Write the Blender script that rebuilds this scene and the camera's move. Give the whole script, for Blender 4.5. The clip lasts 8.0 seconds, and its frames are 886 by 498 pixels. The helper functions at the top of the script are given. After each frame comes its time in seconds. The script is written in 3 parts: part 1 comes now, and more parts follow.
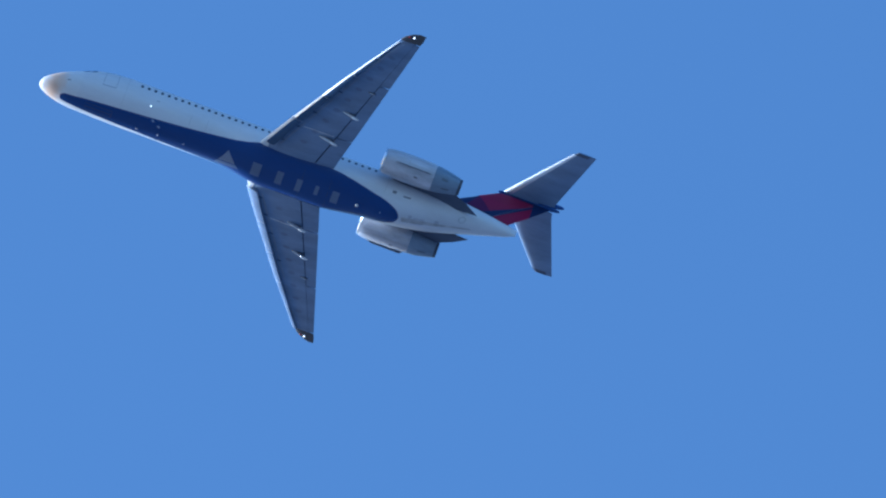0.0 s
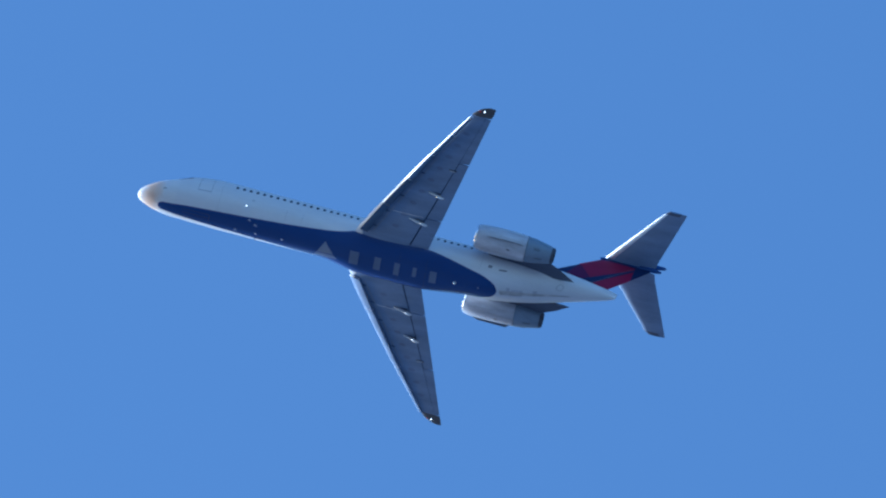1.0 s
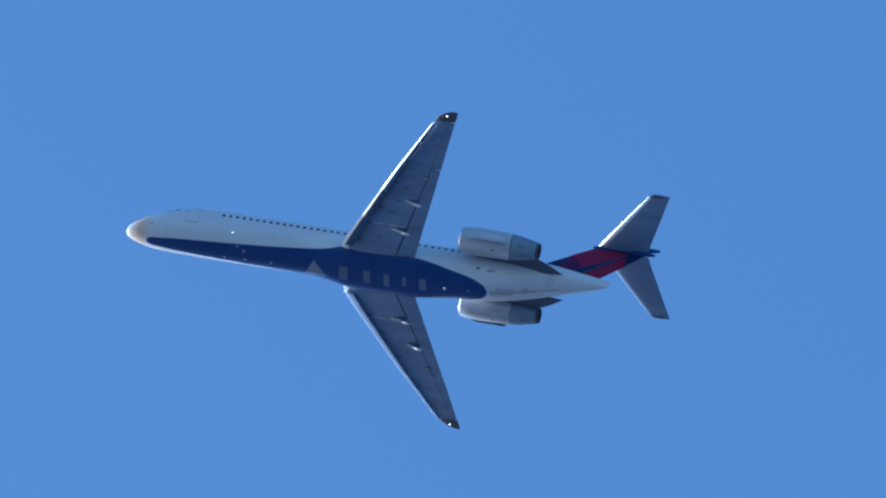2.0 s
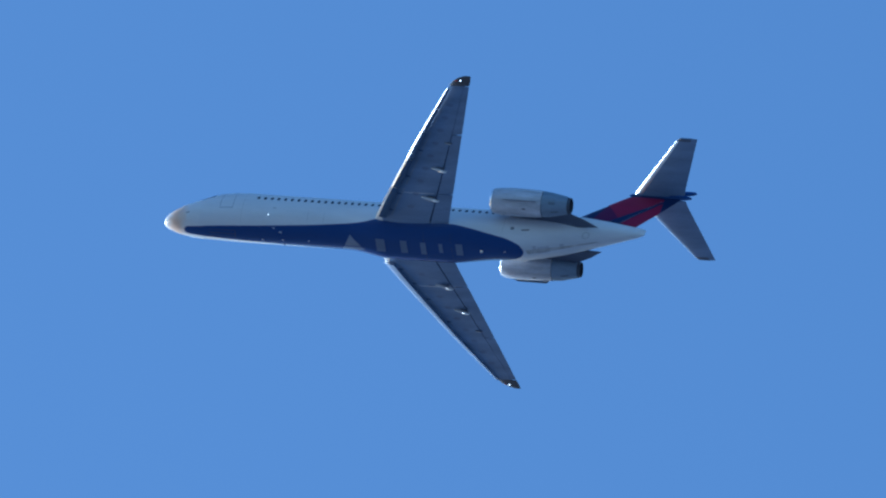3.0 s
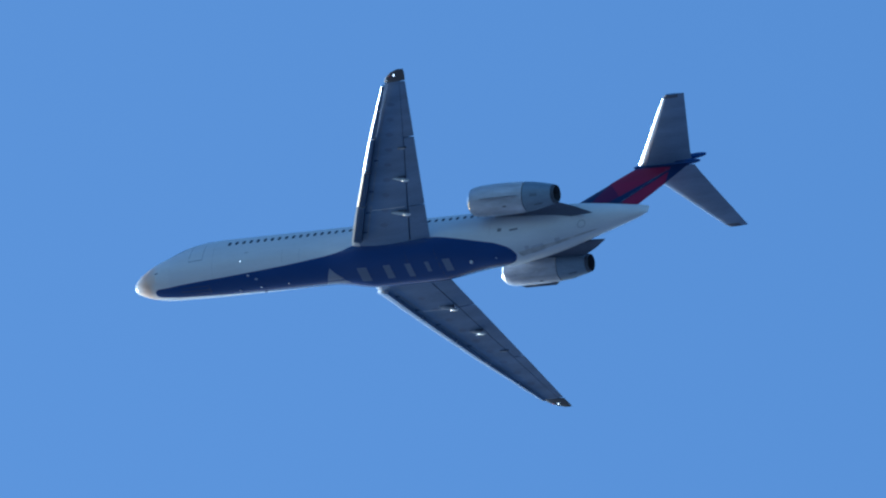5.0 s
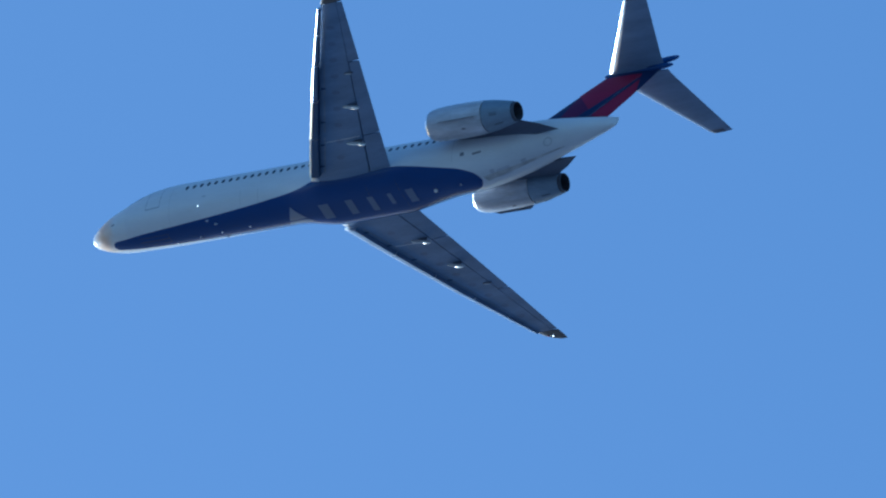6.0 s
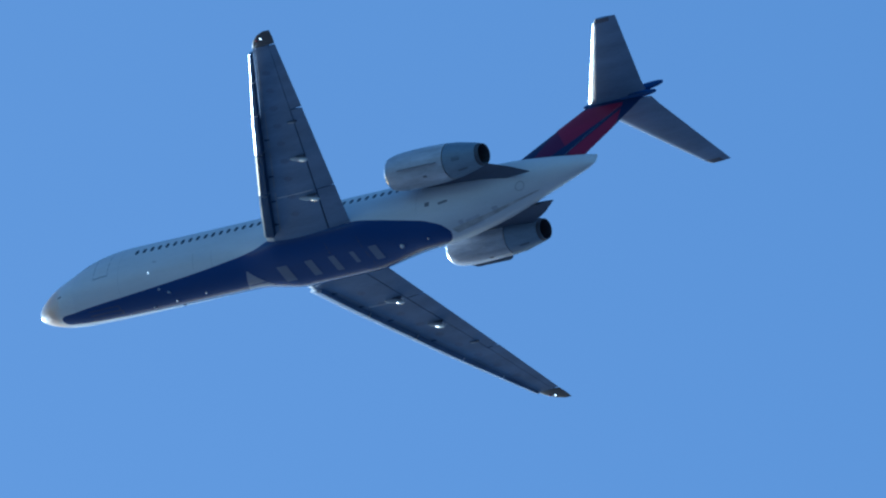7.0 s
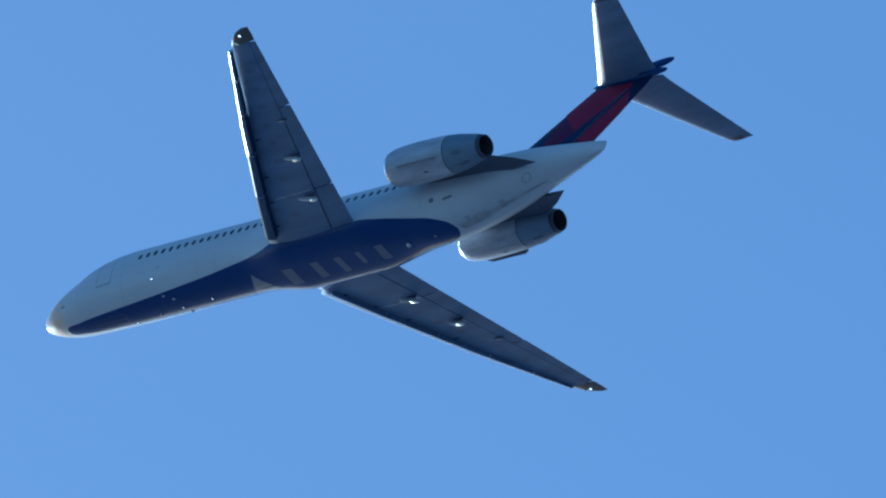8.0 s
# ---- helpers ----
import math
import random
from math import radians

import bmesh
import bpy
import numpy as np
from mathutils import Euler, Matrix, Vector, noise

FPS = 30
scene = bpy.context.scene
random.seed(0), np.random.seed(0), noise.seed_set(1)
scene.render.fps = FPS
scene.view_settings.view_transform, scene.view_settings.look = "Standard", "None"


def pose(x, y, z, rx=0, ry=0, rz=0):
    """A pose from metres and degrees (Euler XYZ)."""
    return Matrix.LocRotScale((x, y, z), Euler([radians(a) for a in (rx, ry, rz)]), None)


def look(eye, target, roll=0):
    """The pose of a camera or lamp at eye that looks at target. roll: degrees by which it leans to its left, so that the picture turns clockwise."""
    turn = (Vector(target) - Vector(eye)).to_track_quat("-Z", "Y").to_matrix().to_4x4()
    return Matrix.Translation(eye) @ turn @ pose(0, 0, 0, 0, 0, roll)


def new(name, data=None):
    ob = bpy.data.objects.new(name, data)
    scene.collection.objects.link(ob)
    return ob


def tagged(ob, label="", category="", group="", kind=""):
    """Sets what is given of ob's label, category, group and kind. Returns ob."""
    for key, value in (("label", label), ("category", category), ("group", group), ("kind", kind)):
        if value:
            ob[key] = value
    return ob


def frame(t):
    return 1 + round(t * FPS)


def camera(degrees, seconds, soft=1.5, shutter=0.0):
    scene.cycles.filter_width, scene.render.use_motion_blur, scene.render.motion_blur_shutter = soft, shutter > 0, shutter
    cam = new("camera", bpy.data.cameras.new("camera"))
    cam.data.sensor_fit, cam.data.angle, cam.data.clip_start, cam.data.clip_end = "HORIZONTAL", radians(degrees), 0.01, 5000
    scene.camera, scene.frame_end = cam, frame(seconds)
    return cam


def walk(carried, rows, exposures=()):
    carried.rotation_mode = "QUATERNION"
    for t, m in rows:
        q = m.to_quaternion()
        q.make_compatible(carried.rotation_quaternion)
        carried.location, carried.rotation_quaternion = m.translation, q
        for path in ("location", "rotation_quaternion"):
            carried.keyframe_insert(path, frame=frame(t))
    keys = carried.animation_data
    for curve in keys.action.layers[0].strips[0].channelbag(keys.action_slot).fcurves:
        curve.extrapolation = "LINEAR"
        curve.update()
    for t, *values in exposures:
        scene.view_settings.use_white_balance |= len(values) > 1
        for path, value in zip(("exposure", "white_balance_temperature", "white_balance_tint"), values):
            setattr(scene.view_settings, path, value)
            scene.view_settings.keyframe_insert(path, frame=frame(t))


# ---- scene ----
EXPOSURES = [(0.0, 1.07, 4240, 8), (2.8, 0.81, 4225, 5.2), (5.0, 0.67, 4170, 2.8), (6.5, 0.50, 4090, 1), (8.0, 0.28, 3990, -1)]
SKY_STRENGTH = 0.1
SUN_STRENGTH = 5.0
cam = camera(3, 8.0, soft=2.2)
walk(cam, [
    (0.0, pose(0, 0, 1.6, 132.6186, 0, -27.8065) @ pose(0, 0, 0, 0, 0, -0.0993)),
    (0.1, pose(0, 0, 1.6, 132.8177, 0, -26.9718) @ pose(0, 0, 0, 0, 0, -0.3061)),
    (0.2, pose(0, 0, 1.6, 133.0478, 0, -25.9498) @ pose(0, 0, 0, 0, 0, -0.1969)),
    (0.3, pose(0, 0, 1.6, 133.1876, 0, -25.0473) @ pose(0, 0, 0, 0, 0, 0.0468)),
    (0.4, pose(0, 0, 1.6, 133.3018, 0, -24.1983) @ pose(0, 0, 0, 0, 0, 0.0520)),
    (0.5, pose(0, 0, 1.6, 133.4894, 0, -23.3870) @ pose(0, 0, 0, 0, 0, -0.0123)),
    (0.6, pose(0, 0, 1.6, 133.6414, 0, -22.6057) @ pose(0, 0, 0, 0, 0, 0.0979)),
    (0.7, pose(0, 0, 1.6, 133.7819, 0, -21.7619) @ pose(0, 0, 0, 0, 0, 0.2760)),
    (0.8, pose(0, 0, 1.6, 133.9074, 0, -20.8967) @ pose(0, 0, 0, 0, 0, 0.3278)),
    (0.9, pose(0, 0, 1.6, 133.9468, 0, -19.9688) @ pose(0, 0, 0, 0, 0, 0.4684)),
    (1.0, pose(0, 0, 1.6, 134.0017, 0, -19.0352) @ pose(0, 0, 0, 0, 0, 0.6781)),
    (1.1, pose(0, 0, 1.6, 133.9323, 0, -18.1385) @ pose(0, 0, 0, 0, 0, 0.8824)),
    (1.2, pose(0, 0, 1.6, 133.9470, 0, -17.2392) @ pose(0, 0, 0, 0, 0, 1.0610)),
    (2.3, pose(0, 0, 1.6, 133.2300, 0, -7.9298) @ pose(0, 0, 0, 0, 0, 0.7258)),
    (2.4, pose(0, 0, 1.6, 133.1270, 0, -7.1740) @ pose(0, 0, 0, 0, 0, 0.7980)),
    (2.5, pose(0, 0, 1.6, 133.0003, 0, -6.4465) @ pose(0, 0, 0, 0, 0, 0.8760)),
    (2.6, pose(0, 0, 1.6, 132.9110, 0, -5.8068) @ pose(0, 0, 0, 0, 0, 0.8745)),
    (2.7, pose(0, 0, 1.6, 132.8176, 0, -5.2252) @ pose(0, 0, 0, 0, 0, 0.7867)),
    (2.8, pose(0, 0, 1.6, 132.7371, 0, -4.6186) @ pose(0, 0, 0, 0, 0, 0.6456)),
    (2.9, pose(0, 0, 1.6, 132.6420, 0, -4.0138) @ pose(0, 0, 0, 0, 0, 0.4409)),
    (3.0, pose(0, 0, 1.6, 132.5957, 0, -3.3973) @ pose(0, 0, 0, 0, 0, 0.3165)),
    (3.1, pose(0, 0, 1.6, 132.5864, 0, -2.8208) @ pose(0, 0, 0, 0, 0, 0.3039)),
    (3.2, pose(0, 0, 1.6, 132.6075, 0, -2.2249) @ pose(0, 0, 0, 0, 0, 0.1108)),
    (3.3, pose(0, 0, 1.6, 132.6672, 0, -1.6172) @ pose(0, 0, 0, 0, 0, -0.4563)),
    (3.4, pose(0, 0, 1.6, 132.6222, 0, -0.8481) @ pose(0, 0, 0, 0, 0, -0.7502)),
    (3.5, pose(0, 0, 1.6, 132.5638, 0, -0.1593) @ pose(0, 0, 0, 0, 0, -0.8005)),
    (3.6, pose(0, 0, 1.6, 132.5403, 0, 0.5574) @ pose(0, 0, 0, 0, 0, -0.6407)),
    (3.7, pose(0, 0, 1.6, 132.5352, 0, 1.2702) @ pose(0, 0, 0, 0, 0, -0.6787)),
    (3.8, pose(0, 0, 1.6, 132.6116, 0, 1.9573) @ pose(0, 0, 0, 0, 0, -1.1012)),
    (3.9, pose(0, 0, 1.6, 132.7898, 0, 2.6188) @ pose(0, 0, 0, 0, 0, -1.2134)),
    (4.0, pose(0, 0, 1.6, 132.8366, 0, 3.3913) @ pose(0, 0, 0, 0, 0, -1.0114)),
    (4.1, pose(0, 0, 1.6, 132.9479, 0, 4.1100) @ pose(0, 0, 0, 0, 0, -0.9078)),
    (4.2, pose(0, 0, 1.6, 133.0679, 0, 4.7396) @ pose(0, 0, 0, 0, 0, -1.0086)),
    (4.3, pose(0, 0, 1.6, 133.2033, 0, 5.3388) @ pose(0, 0, 0, 0, 0, -1.2488)),
    (4.4, pose(0, 0, 1.6, 133.2863, 0, 5.9361) @ pose(0, 0, 0, 0, 0, -1.4186)),
    (4.5, pose(0, 0, 1.6, 133.3594, 0, 6.5770) @ pose(0, 0, 0, 0, 0, -1.4131)),
    (4.6, pose(0, 0, 1.6, 133.3485, 0, 7.2915) @ pose(0, 0, 0, 0, 0, -1.2154)),
    (4.7, pose(0, 0, 1.6, 133.2711, 0, 8.0655) @ pose(0, 0, 0, 0, 0, -0.9747)),
    (4.8, pose(0, 0, 1.6, 133.1926, 0, 8.8123) @ pose(0, 0, 0, 0, 0, -0.8413)),
    (4.9, pose(0, 0, 1.6, 133.1475, 0, 9.4497) @ pose(0, 0, 0, 0, 0, -0.7081)),
    (5.0, pose(0, 0, 1.6, 133.0558, 0, 10.0384) @ pose(0, 0, 0, 0, 0, -0.5962)),
    (5.1, pose(0, 0, 1.6, 132.9471, 0, 10.5705) @ pose(0, 0, 0, 0, 0, -0.6159)),
    (5.2, pose(0, 0, 1.6, 132.8925, 0, 11.0590) @ pose(0, 0, 0, 0, 0, -0.7194)),
    (6.3, pose(0, 0, 1.6, 132.0967, 0, 18.6145) @ pose(0, 0, 0, 0, 0, 0.0988)),
    (6.4, pose(0, 0, 1.6, 131.9803, 0, 19.1943) @ pose(0, 0, 0, 0, 0, 0.0739)),
    (6.5, pose(0, 0, 1.6, 131.8375, 0, 19.7086) @ pose(0, 0, 0, 0, 0, 0.0471)),
    (6.6, pose(0, 0, 1.6, 131.6529, 0, 20.2680) @ pose(0, 0, 0, 0, 0, 0.1342)),
    (6.7, pose(0, 0, 1.6, 131.5075, 0, 20.7763) @ pose(0, 0, 0, 0, 0, 0.2375)),
    (6.8, pose(0, 0, 1.6, 131.3415, 0, 21.3420) @ pose(0, 0, 0, 0, 0, 0.3760)),
    (6.9, pose(0, 0, 1.6, 131.0654, 0, 21.8867) @ pose(0, 0, 0, 0, 0, 0.4633)),
    (7.0, pose(0, 0, 1.6, 130.7823, 0, 22.4631) @ pose(0, 0, 0, 0, 0, 0.5749)),
    (7.1, pose(0, 0, 1.6, 130.5919, 0, 22.9607) @ pose(0, 0, 0, 0, 0, 0.6733)),
    (7.2, pose(0, 0, 1.6, 130.4160, 0, 23.4632) @ pose(0, 0, 0, 0, 0, 0.7433)),
    (7.3, pose(0, 0, 1.6, 130.2138, 0, 24.0742) @ pose(0, 0, 0, 0, 0, 0.7972)),
    (7.4, pose(0, 0, 1.6, 129.9796, 0, 24.7220) @ pose(0, 0, 0, 0, 0, 0.8762)),
    (7.5, pose(0, 0, 1.6, 129.7024, 0, 25.3315) @ pose(0, 0, 0, 0, 0, 0.9665)),
    (7.6, pose(0, 0, 1.6, 129.4639, 0, 25.7914) @ pose(0, 0, 0, 0, 0, 1.0012)),
    (7.7, pose(0, 0, 1.6, 129.3090, 0, 26.0492) @ pose(0, 0, 0, 0, 0, 0.9224)),
    (7.8, pose(0, 0, 1.6, 129.1225, 0, 26.1731) @ pose(0, 0, 0, 0, 0, 0.7417)),
    (7.9, pose(0, 0, 1.6, 128.7905, 0, 26.4240) @ pose(0, 0, 0, 0, 0, 0.6007)),
    (8.0, pose(0, 0, 1.6, 128.5640, 0, 26.7343) @ pose(0, 0, 0, 0, 0, 0.4711)),
], exposures=EXPOSURES)

# -- light --
SUN = Vector((-0.801, 0.548, 0.234)).normalized()
world = bpy.data.worlds.new("sky")
scene.world = world
world.use_nodes = True
sky = world.node_tree.nodes.new("ShaderNodeTexSky")
sky.sky_type = "NISHITA"
sky.sun_disc = False
sky.sun_elevation = math.asin(SUN.z)
sky.sun_rotation = math.atan2(SUN.x, SUN.y)
sky.altitude = 200
sky.air_density = 1.0
sky.dust_density = 1.4
sky.ozone_density = 1.0
back = world.node_tree.nodes["Background"]
back.inputs["Strength"].default_value = SKY_STRENGTH
world.node_tree.links.new(sky.outputs["Color"], back.inputs["Color"])
sun_data = bpy.data.lights.new("sun", "SUN")
sun_data.energy, sun_data.angle, sun_data.color = SUN_STRENGTH, radians(0.53), (1.0, 0.90, 0.75)
sun = new("sun", sun_data)
sun.matrix_basis = look((0, 0, 900), Vector((0, 0, 900)) - SUN)


# -- materials --
def paint(name, color, rough=0.35, metal=0.0, grime=0.12, scale=1.2, coat=0.0, bump=0.004, streak=True, sheen=0.5):
    """Painted or bare sheet metal: broad stains drawn out along the airflow, fine grain, faint waviness."""
    m = bpy.data.materials.new(name)
    m.use_nodes = True
    n, l = m.node_tree.nodes, m.node_tree.links
    b = n["Principled BSDF"]
    b.inputs["Metallic"].default_value = metal
    b.inputs["Specular IOR Level"].default_value = sheen
    b.inputs["Coat Weight"].default_value = coat
    b.inputs["Coat Roughness"].default_value = 0.15
    co = n.new("ShaderNodeTexCoord")
    mp = n.new("ShaderNodeMapping")
    mp.inputs["Scale"].default_value = (0.18 if streak else 1.0, 1, 1)
    l.new(co.outputs["Object"], mp.inputs["Vector"])
    big = n.new("ShaderNodeTexNoise")
    big.inputs["Scale"].default_value, big.inputs["Detail"].default_value = scale, 6
    l.new(mp.outputs["Vector"], big.inputs["Vector"])
    fine = n.new("ShaderNodeTexNoise")
    fine.inputs["Scale"].default_value, fine.inputs["Detail"].default_value = 14, 4
    l.new(mp.outputs["Vector"], fine.inputs["Vector"])
    add = n.new("ShaderNodeMath")
    add.operation = "MULTIPLY_ADD"
    add.inputs[1].default_value = 0.4
    l.new(fine.outputs["Fac"], add.inputs[0])
    l.new(big.outputs["Fac"], add.inputs[2])
    ramp = n.new("ShaderNodeMapRange")
    ramp.inputs["From Min"].default_value, ramp.inputs["From Max"].default_value = 0.5, 0.95
    ramp.inputs["To Min"].default_value, ramp.inputs["To Max"].default_value = 0.0, grime * 3
    l.new(add.outputs[0], ramp.inputs["Value"])
    mix = n.new("ShaderNodeMix")
    mix.data_type = "RGBA"
    mix.inputs["A"].default_value = (*color, 1)
    mix.inputs["B"].default_value = (*[c * 0.55 + 0.01 for c in color], 1)
    l.new(ramp.outputs["Result"], mix.inputs["Factor"])
    l.new(mix.outputs["Result"], b.inputs["Base Color"])
    rr = n.new("ShaderNodeMapRange")
    rr.inputs["To Min"].default_value, rr.inputs["To Max"].default_value = rough * 0.85, min(1, rough * 1.25)
    l.new(fine.outputs["Fac"], rr.inputs["Value"])
    l.new(rr.outputs["Result"], b.inputs["Roughness"])
    bp = n.new("ShaderNodeBump")
    bp.inputs["Strength"].default_value, bp.inputs["Distance"].default_value = 0.25, bump
    l.new(big.outputs["Fac"], bp.inputs["Height"])
    l.new(bp.outputs["Normal"], b.inputs["Normal"])
    return m


def glow(name, color, strength):
    m = paint(name, color, 0.2)
    b = m.node_tree.nodes["Principled BSDF"]
    b.inputs["Emission Color"].default_value = (*color, 1)
    b.inputs["Emission Strength"].default_value = strength
    return m


NAVY = (0.024, 0.056, 0.21)
FIN_NAVY = (0.010, 0.020, 0.085)
WHITE = paint("white_paint", (0.69, 0.70, 0.72), 0.38, grime=0.10, coat=0.3)
BLUE = paint("navy_paint", NAVY, 0.2, grime=0.10, sheen=0.3)
GREY = paint("grey_wing_paint", (0.23, 0.295, 0.44), 0.5, grime=0.25, sheen=0.15)
SLAT = paint("polished_slat_skin", (0.85, 0.86, 0.87), 0.38, metal=1.0, grime=0.08)
GREY_WORN = paint("worn_grey_cover", (0.17, 0.215, 0.34), 0.5, grime=0.3)
LIPSEAL = paint("worn_seal", (0.30, 0.33, 0.40), 0.5, grime=0.4)
# shade of the left slat undersides as a colour, shared by tracks and gap
SHADE_BLUE = paint("slat_shade_blue", (0.045, 0.08, 0.17), 0.85, grime=0.2, sheen=0.12)
FAIR = paint("pale_fairing_paint", (0.66, 0.67, 0.68), 0.35, grime=0.1)
HINGE = paint("hinge_fairing_paint", (0.60, 0.61, 0.64), 0.22, grime=0.15, coat=0.5)
COWL = paint("cowl_paint", (0.58, 0.60, 0.66), 0.36, grime=0.34, coat=0.1, scale=2.0)
SLEEVE = paint("reverser_skin", (0.25, 0.31, 0.40), 0.45, metal=0.1, grime=0.3)
LIP = paint("bare_inlet_lip", (0.84, 0.84, 0.84), 0.25, metal=1.0, grime=0.05)
BURNT = paint("burnt_nozzle", (0.10, 0.11, 0.14), 0.55, metal=0.5, grime=0.3)
PYLON = paint("pylon_paint", (0.09, 0.11, 0.17), 0.5, grime=0.3)
MARK = paint("pale_marking", (0.21, 0.25, 0.36), 0.4, grime=0.2)
BLOCK = paint("dim_marking", (0.12, 0.16, 0.28), 0.3, grime=0.2)
DARKBLUE = paint("navy_joint", (0.02, 0.03, 0.07), 0.5, grime=0.2)
DARK = paint("dark_hatch", (0.23, 0.24, 0.28), 0.5, grime=0.3)
STRAKE = paint("strake_paint", (0.16, 0.18, 0.23), 0.5, grime=0.3)
BLOTCH = paint("scorched_skin", (0.17, 0.21, 0.27), 0.5, grime=0.4, scale=3.0)
STAIN = paint("exhaust_stain", (0.60, 0.585, 0.57), 0.6, grime=0.5, scale=2.5)
SOOT = paint("sooty_panel", (0.62, 0.63, 0.68), 0.5, grime=0.3)
DOORLINE = paint("door_gap", (0.36, 0.39, 0.44), 0.6, grime=0.2)
SEAM = paint("seam_sealant", (0.48, 0.50, 0.53), 0.6, grime=0.1)
PANE = paint("window_pane", (0.05, 0.07, 0.10), 0.12, grime=0.05)
RED = paint("red_light_lens", (0.35, 0.02, 0.02), 0.2)
TIPDARK = paint("tip_housing", (0.085, 0.085, 0.095), 0.35, grime=0.2)
LAMP = glow("lit_position_lamp", (1.0, 0.93, 0.80), 1.6)
FAN = paint("fan_blades", (0.10, 0.10, 0.11), 0.4, metal=0.8)


def nose_paint():
    """White paint with a tan tint round the radome, fading out aft, in the fuselage's own metres."""
    m = paint("tan_nose_paint", (0.72, 0.73, 0.74), 0.36, grime=0.12, coat=0.2)
    n, l = m.node_tree.nodes, m.node_tree.links
    b = n["Principled BSDF"]
    white = b.inputs["Base Color"].links[0].from_socket
    co = n.new("ShaderNodeTexCoord")
    sep = n.new("ShaderNodeSeparateXYZ")
    l.new(co.outputs["Object"], sep.inputs[0])
    noise = n.new("ShaderNodeTexNoise")
    noise.inputs["Scale"].default_value, noise.inputs["Detail"].default_value = 2.2, 5
    l.new(co.outputs["Object"], noise.inputs["Vector"])
    wobble = n.new("ShaderNodeMath")
    wobble.operation = "MULTIPLY_ADD"
    wobble.inputs[1].default_value = 0.9
    l.new(noise.outputs["Fac"], wobble.inputs[0])
    l.new(sep.outputs["X"], wobble.inputs[2])
    rise = n.new("ShaderNodeMapRange")
    rise.interpolation_type = "SMOOTHSTEP"
    for key, v in (("From Min", 0.1), ("From Max", 0.7), ("To Min", 0.25), ("To Max", 1.0)):
        rise.inputs[key].default_value = v
    fall = n.new("ShaderNodeMapRange")
    fall.interpolation_type = "SMOOTHSTEP"
    for key, v in (("From Min", 0.9), ("From Max", 1.9), ("To Min", 0.85), ("To Max", 0.0)):
        fall.inputs[key].default_value = v
    l.new(wobble.outputs[0], rise.inputs["Value"])
    l.new(wobble.outputs[0], fall.inputs["Value"])
    both = n.new("ShaderNodeMath")
    both.operation = "MULTIPLY"
    l.new(rise.outputs["Result"], both.inputs[0])
    l.new(fall.outputs["Result"], both.inputs[1])
    mix = n.new("ShaderNodeMix")
    mix.data_type = "RGBA"
    mix.inputs["B"].default_value = (0.62, 0.43, 0.29, 1)
    l.new(both.outputs[0], mix.inputs["Factor"])
    l.new(white, mix.inputs["A"])
    l.new(mix.outputs["Result"], b.inputs["Base Color"])
    return m


def tail_paint():
    """Red fin with navy and dark red fields cut by straight lines, in the fin's own metres."""
    m = paint("fin_livery", (0.21, 0.005, 0.055), 0.45, grime=0.15, sheen=0.25)
    n, l = m.node_tree.nodes, m.node_tree.links
    b = n["Principled BSDF"]
    red = b.inputs["Base Color"].links[0].from_socket
    co = n.new("ShaderNodeTexCoord")
    sep = n.new("ShaderNodeSeparateXYZ")
    l.new(co.outputs["Object"], sep.inputs[0])

    def op(kind, a, c):
        o = n.new("ShaderNodeMath")
        o.operation = kind
        for i, v in enumerate((a, c)):
            if isinstance(v, (int, float)):
                o.inputs[i].default_value = v
            else:
                l.new(v, o.inputs[i])
        return o.outputs[0]

    def above(x0, z0, x1, z1):
        """1 on the upper side of the line through two places."""
        k = (z1 - z0) / (x1 - x0)
        line = op("ADD", op("MULTIPLY", op("SUBTRACT", sep.outputs["X"], x0), k), z0)
        return op("GREATER_THAN", sep.outputs["Z"], line)

    def no(a):
        return op("SUBTRACT", 1.0, a)

    low = no(above(30.85, 4.2, 32.5, 2.05))
    toe = op("MULTIPLY", low, above(30.0, 1.9, 31.0, 4.1))
    stripe = op("MULTIPLY", above(32.3, 2.25, 34.6, 4.55), no(above(31.6, 2.45, 34.6, 4.78)))
    top = above(32.2, 5.12, 36.0, 5.12)
    back = op("GREATER_THAN", sep.outputs["X"], 34.75)
    navy = op("MAXIMUM", op("MAXIMUM", toe, stripe), op("MAXIMUM", top, back))
    mix = n.new("ShaderNodeMix")
    mix.data_type = "RGBA"
    mix.inputs["B"].default_value = (*FIN_NAVY, 1)
    deep = n.new("ShaderNodeMix")
    deep.data_type = "RGBA"
    deep.inputs["B"].default_value = (0.07, 0.005, 0.058, 1)
    l.new(low, deep.inputs["Factor"])
    l.new(red, deep.inputs["A"])
    l.new(navy, mix.inputs["Factor"])
    l.new(deep.outputs["Result"], mix.inputs["A"])
    l.new(mix.outputs["Result"], b.inputs["Base Color"])
    return m


def field_ground():
    m = paint("grey_gravel_ground", (0.145, 0.165, 0.205), 0.95, grime=0.25, scale=0.01, bump=0.05, streak=False)
    return m


# -- ground far below --
bm = bmesh.new()
bmesh.ops.create_grid(bm, x_segments=60, y_segments=60, size=4500)
me = bpy.data.meshes.new("ground")
bm.to_mesh(me)
bm.free()
me.materials.append(field_ground())
ground = tagged(new("ground", me), "open blue-grey gravel airfield reaching the horizon", "ground", kind="structure")


# -- airliner; x runs aft from the nose, y to its right wing, z up; the empty stands 17 m behind the nose --
MID = 17.0
airliner = tagged(new("airliner"), "twin-jet airliner with white fuselage, navy belly and red tail, in flight", "airplane")


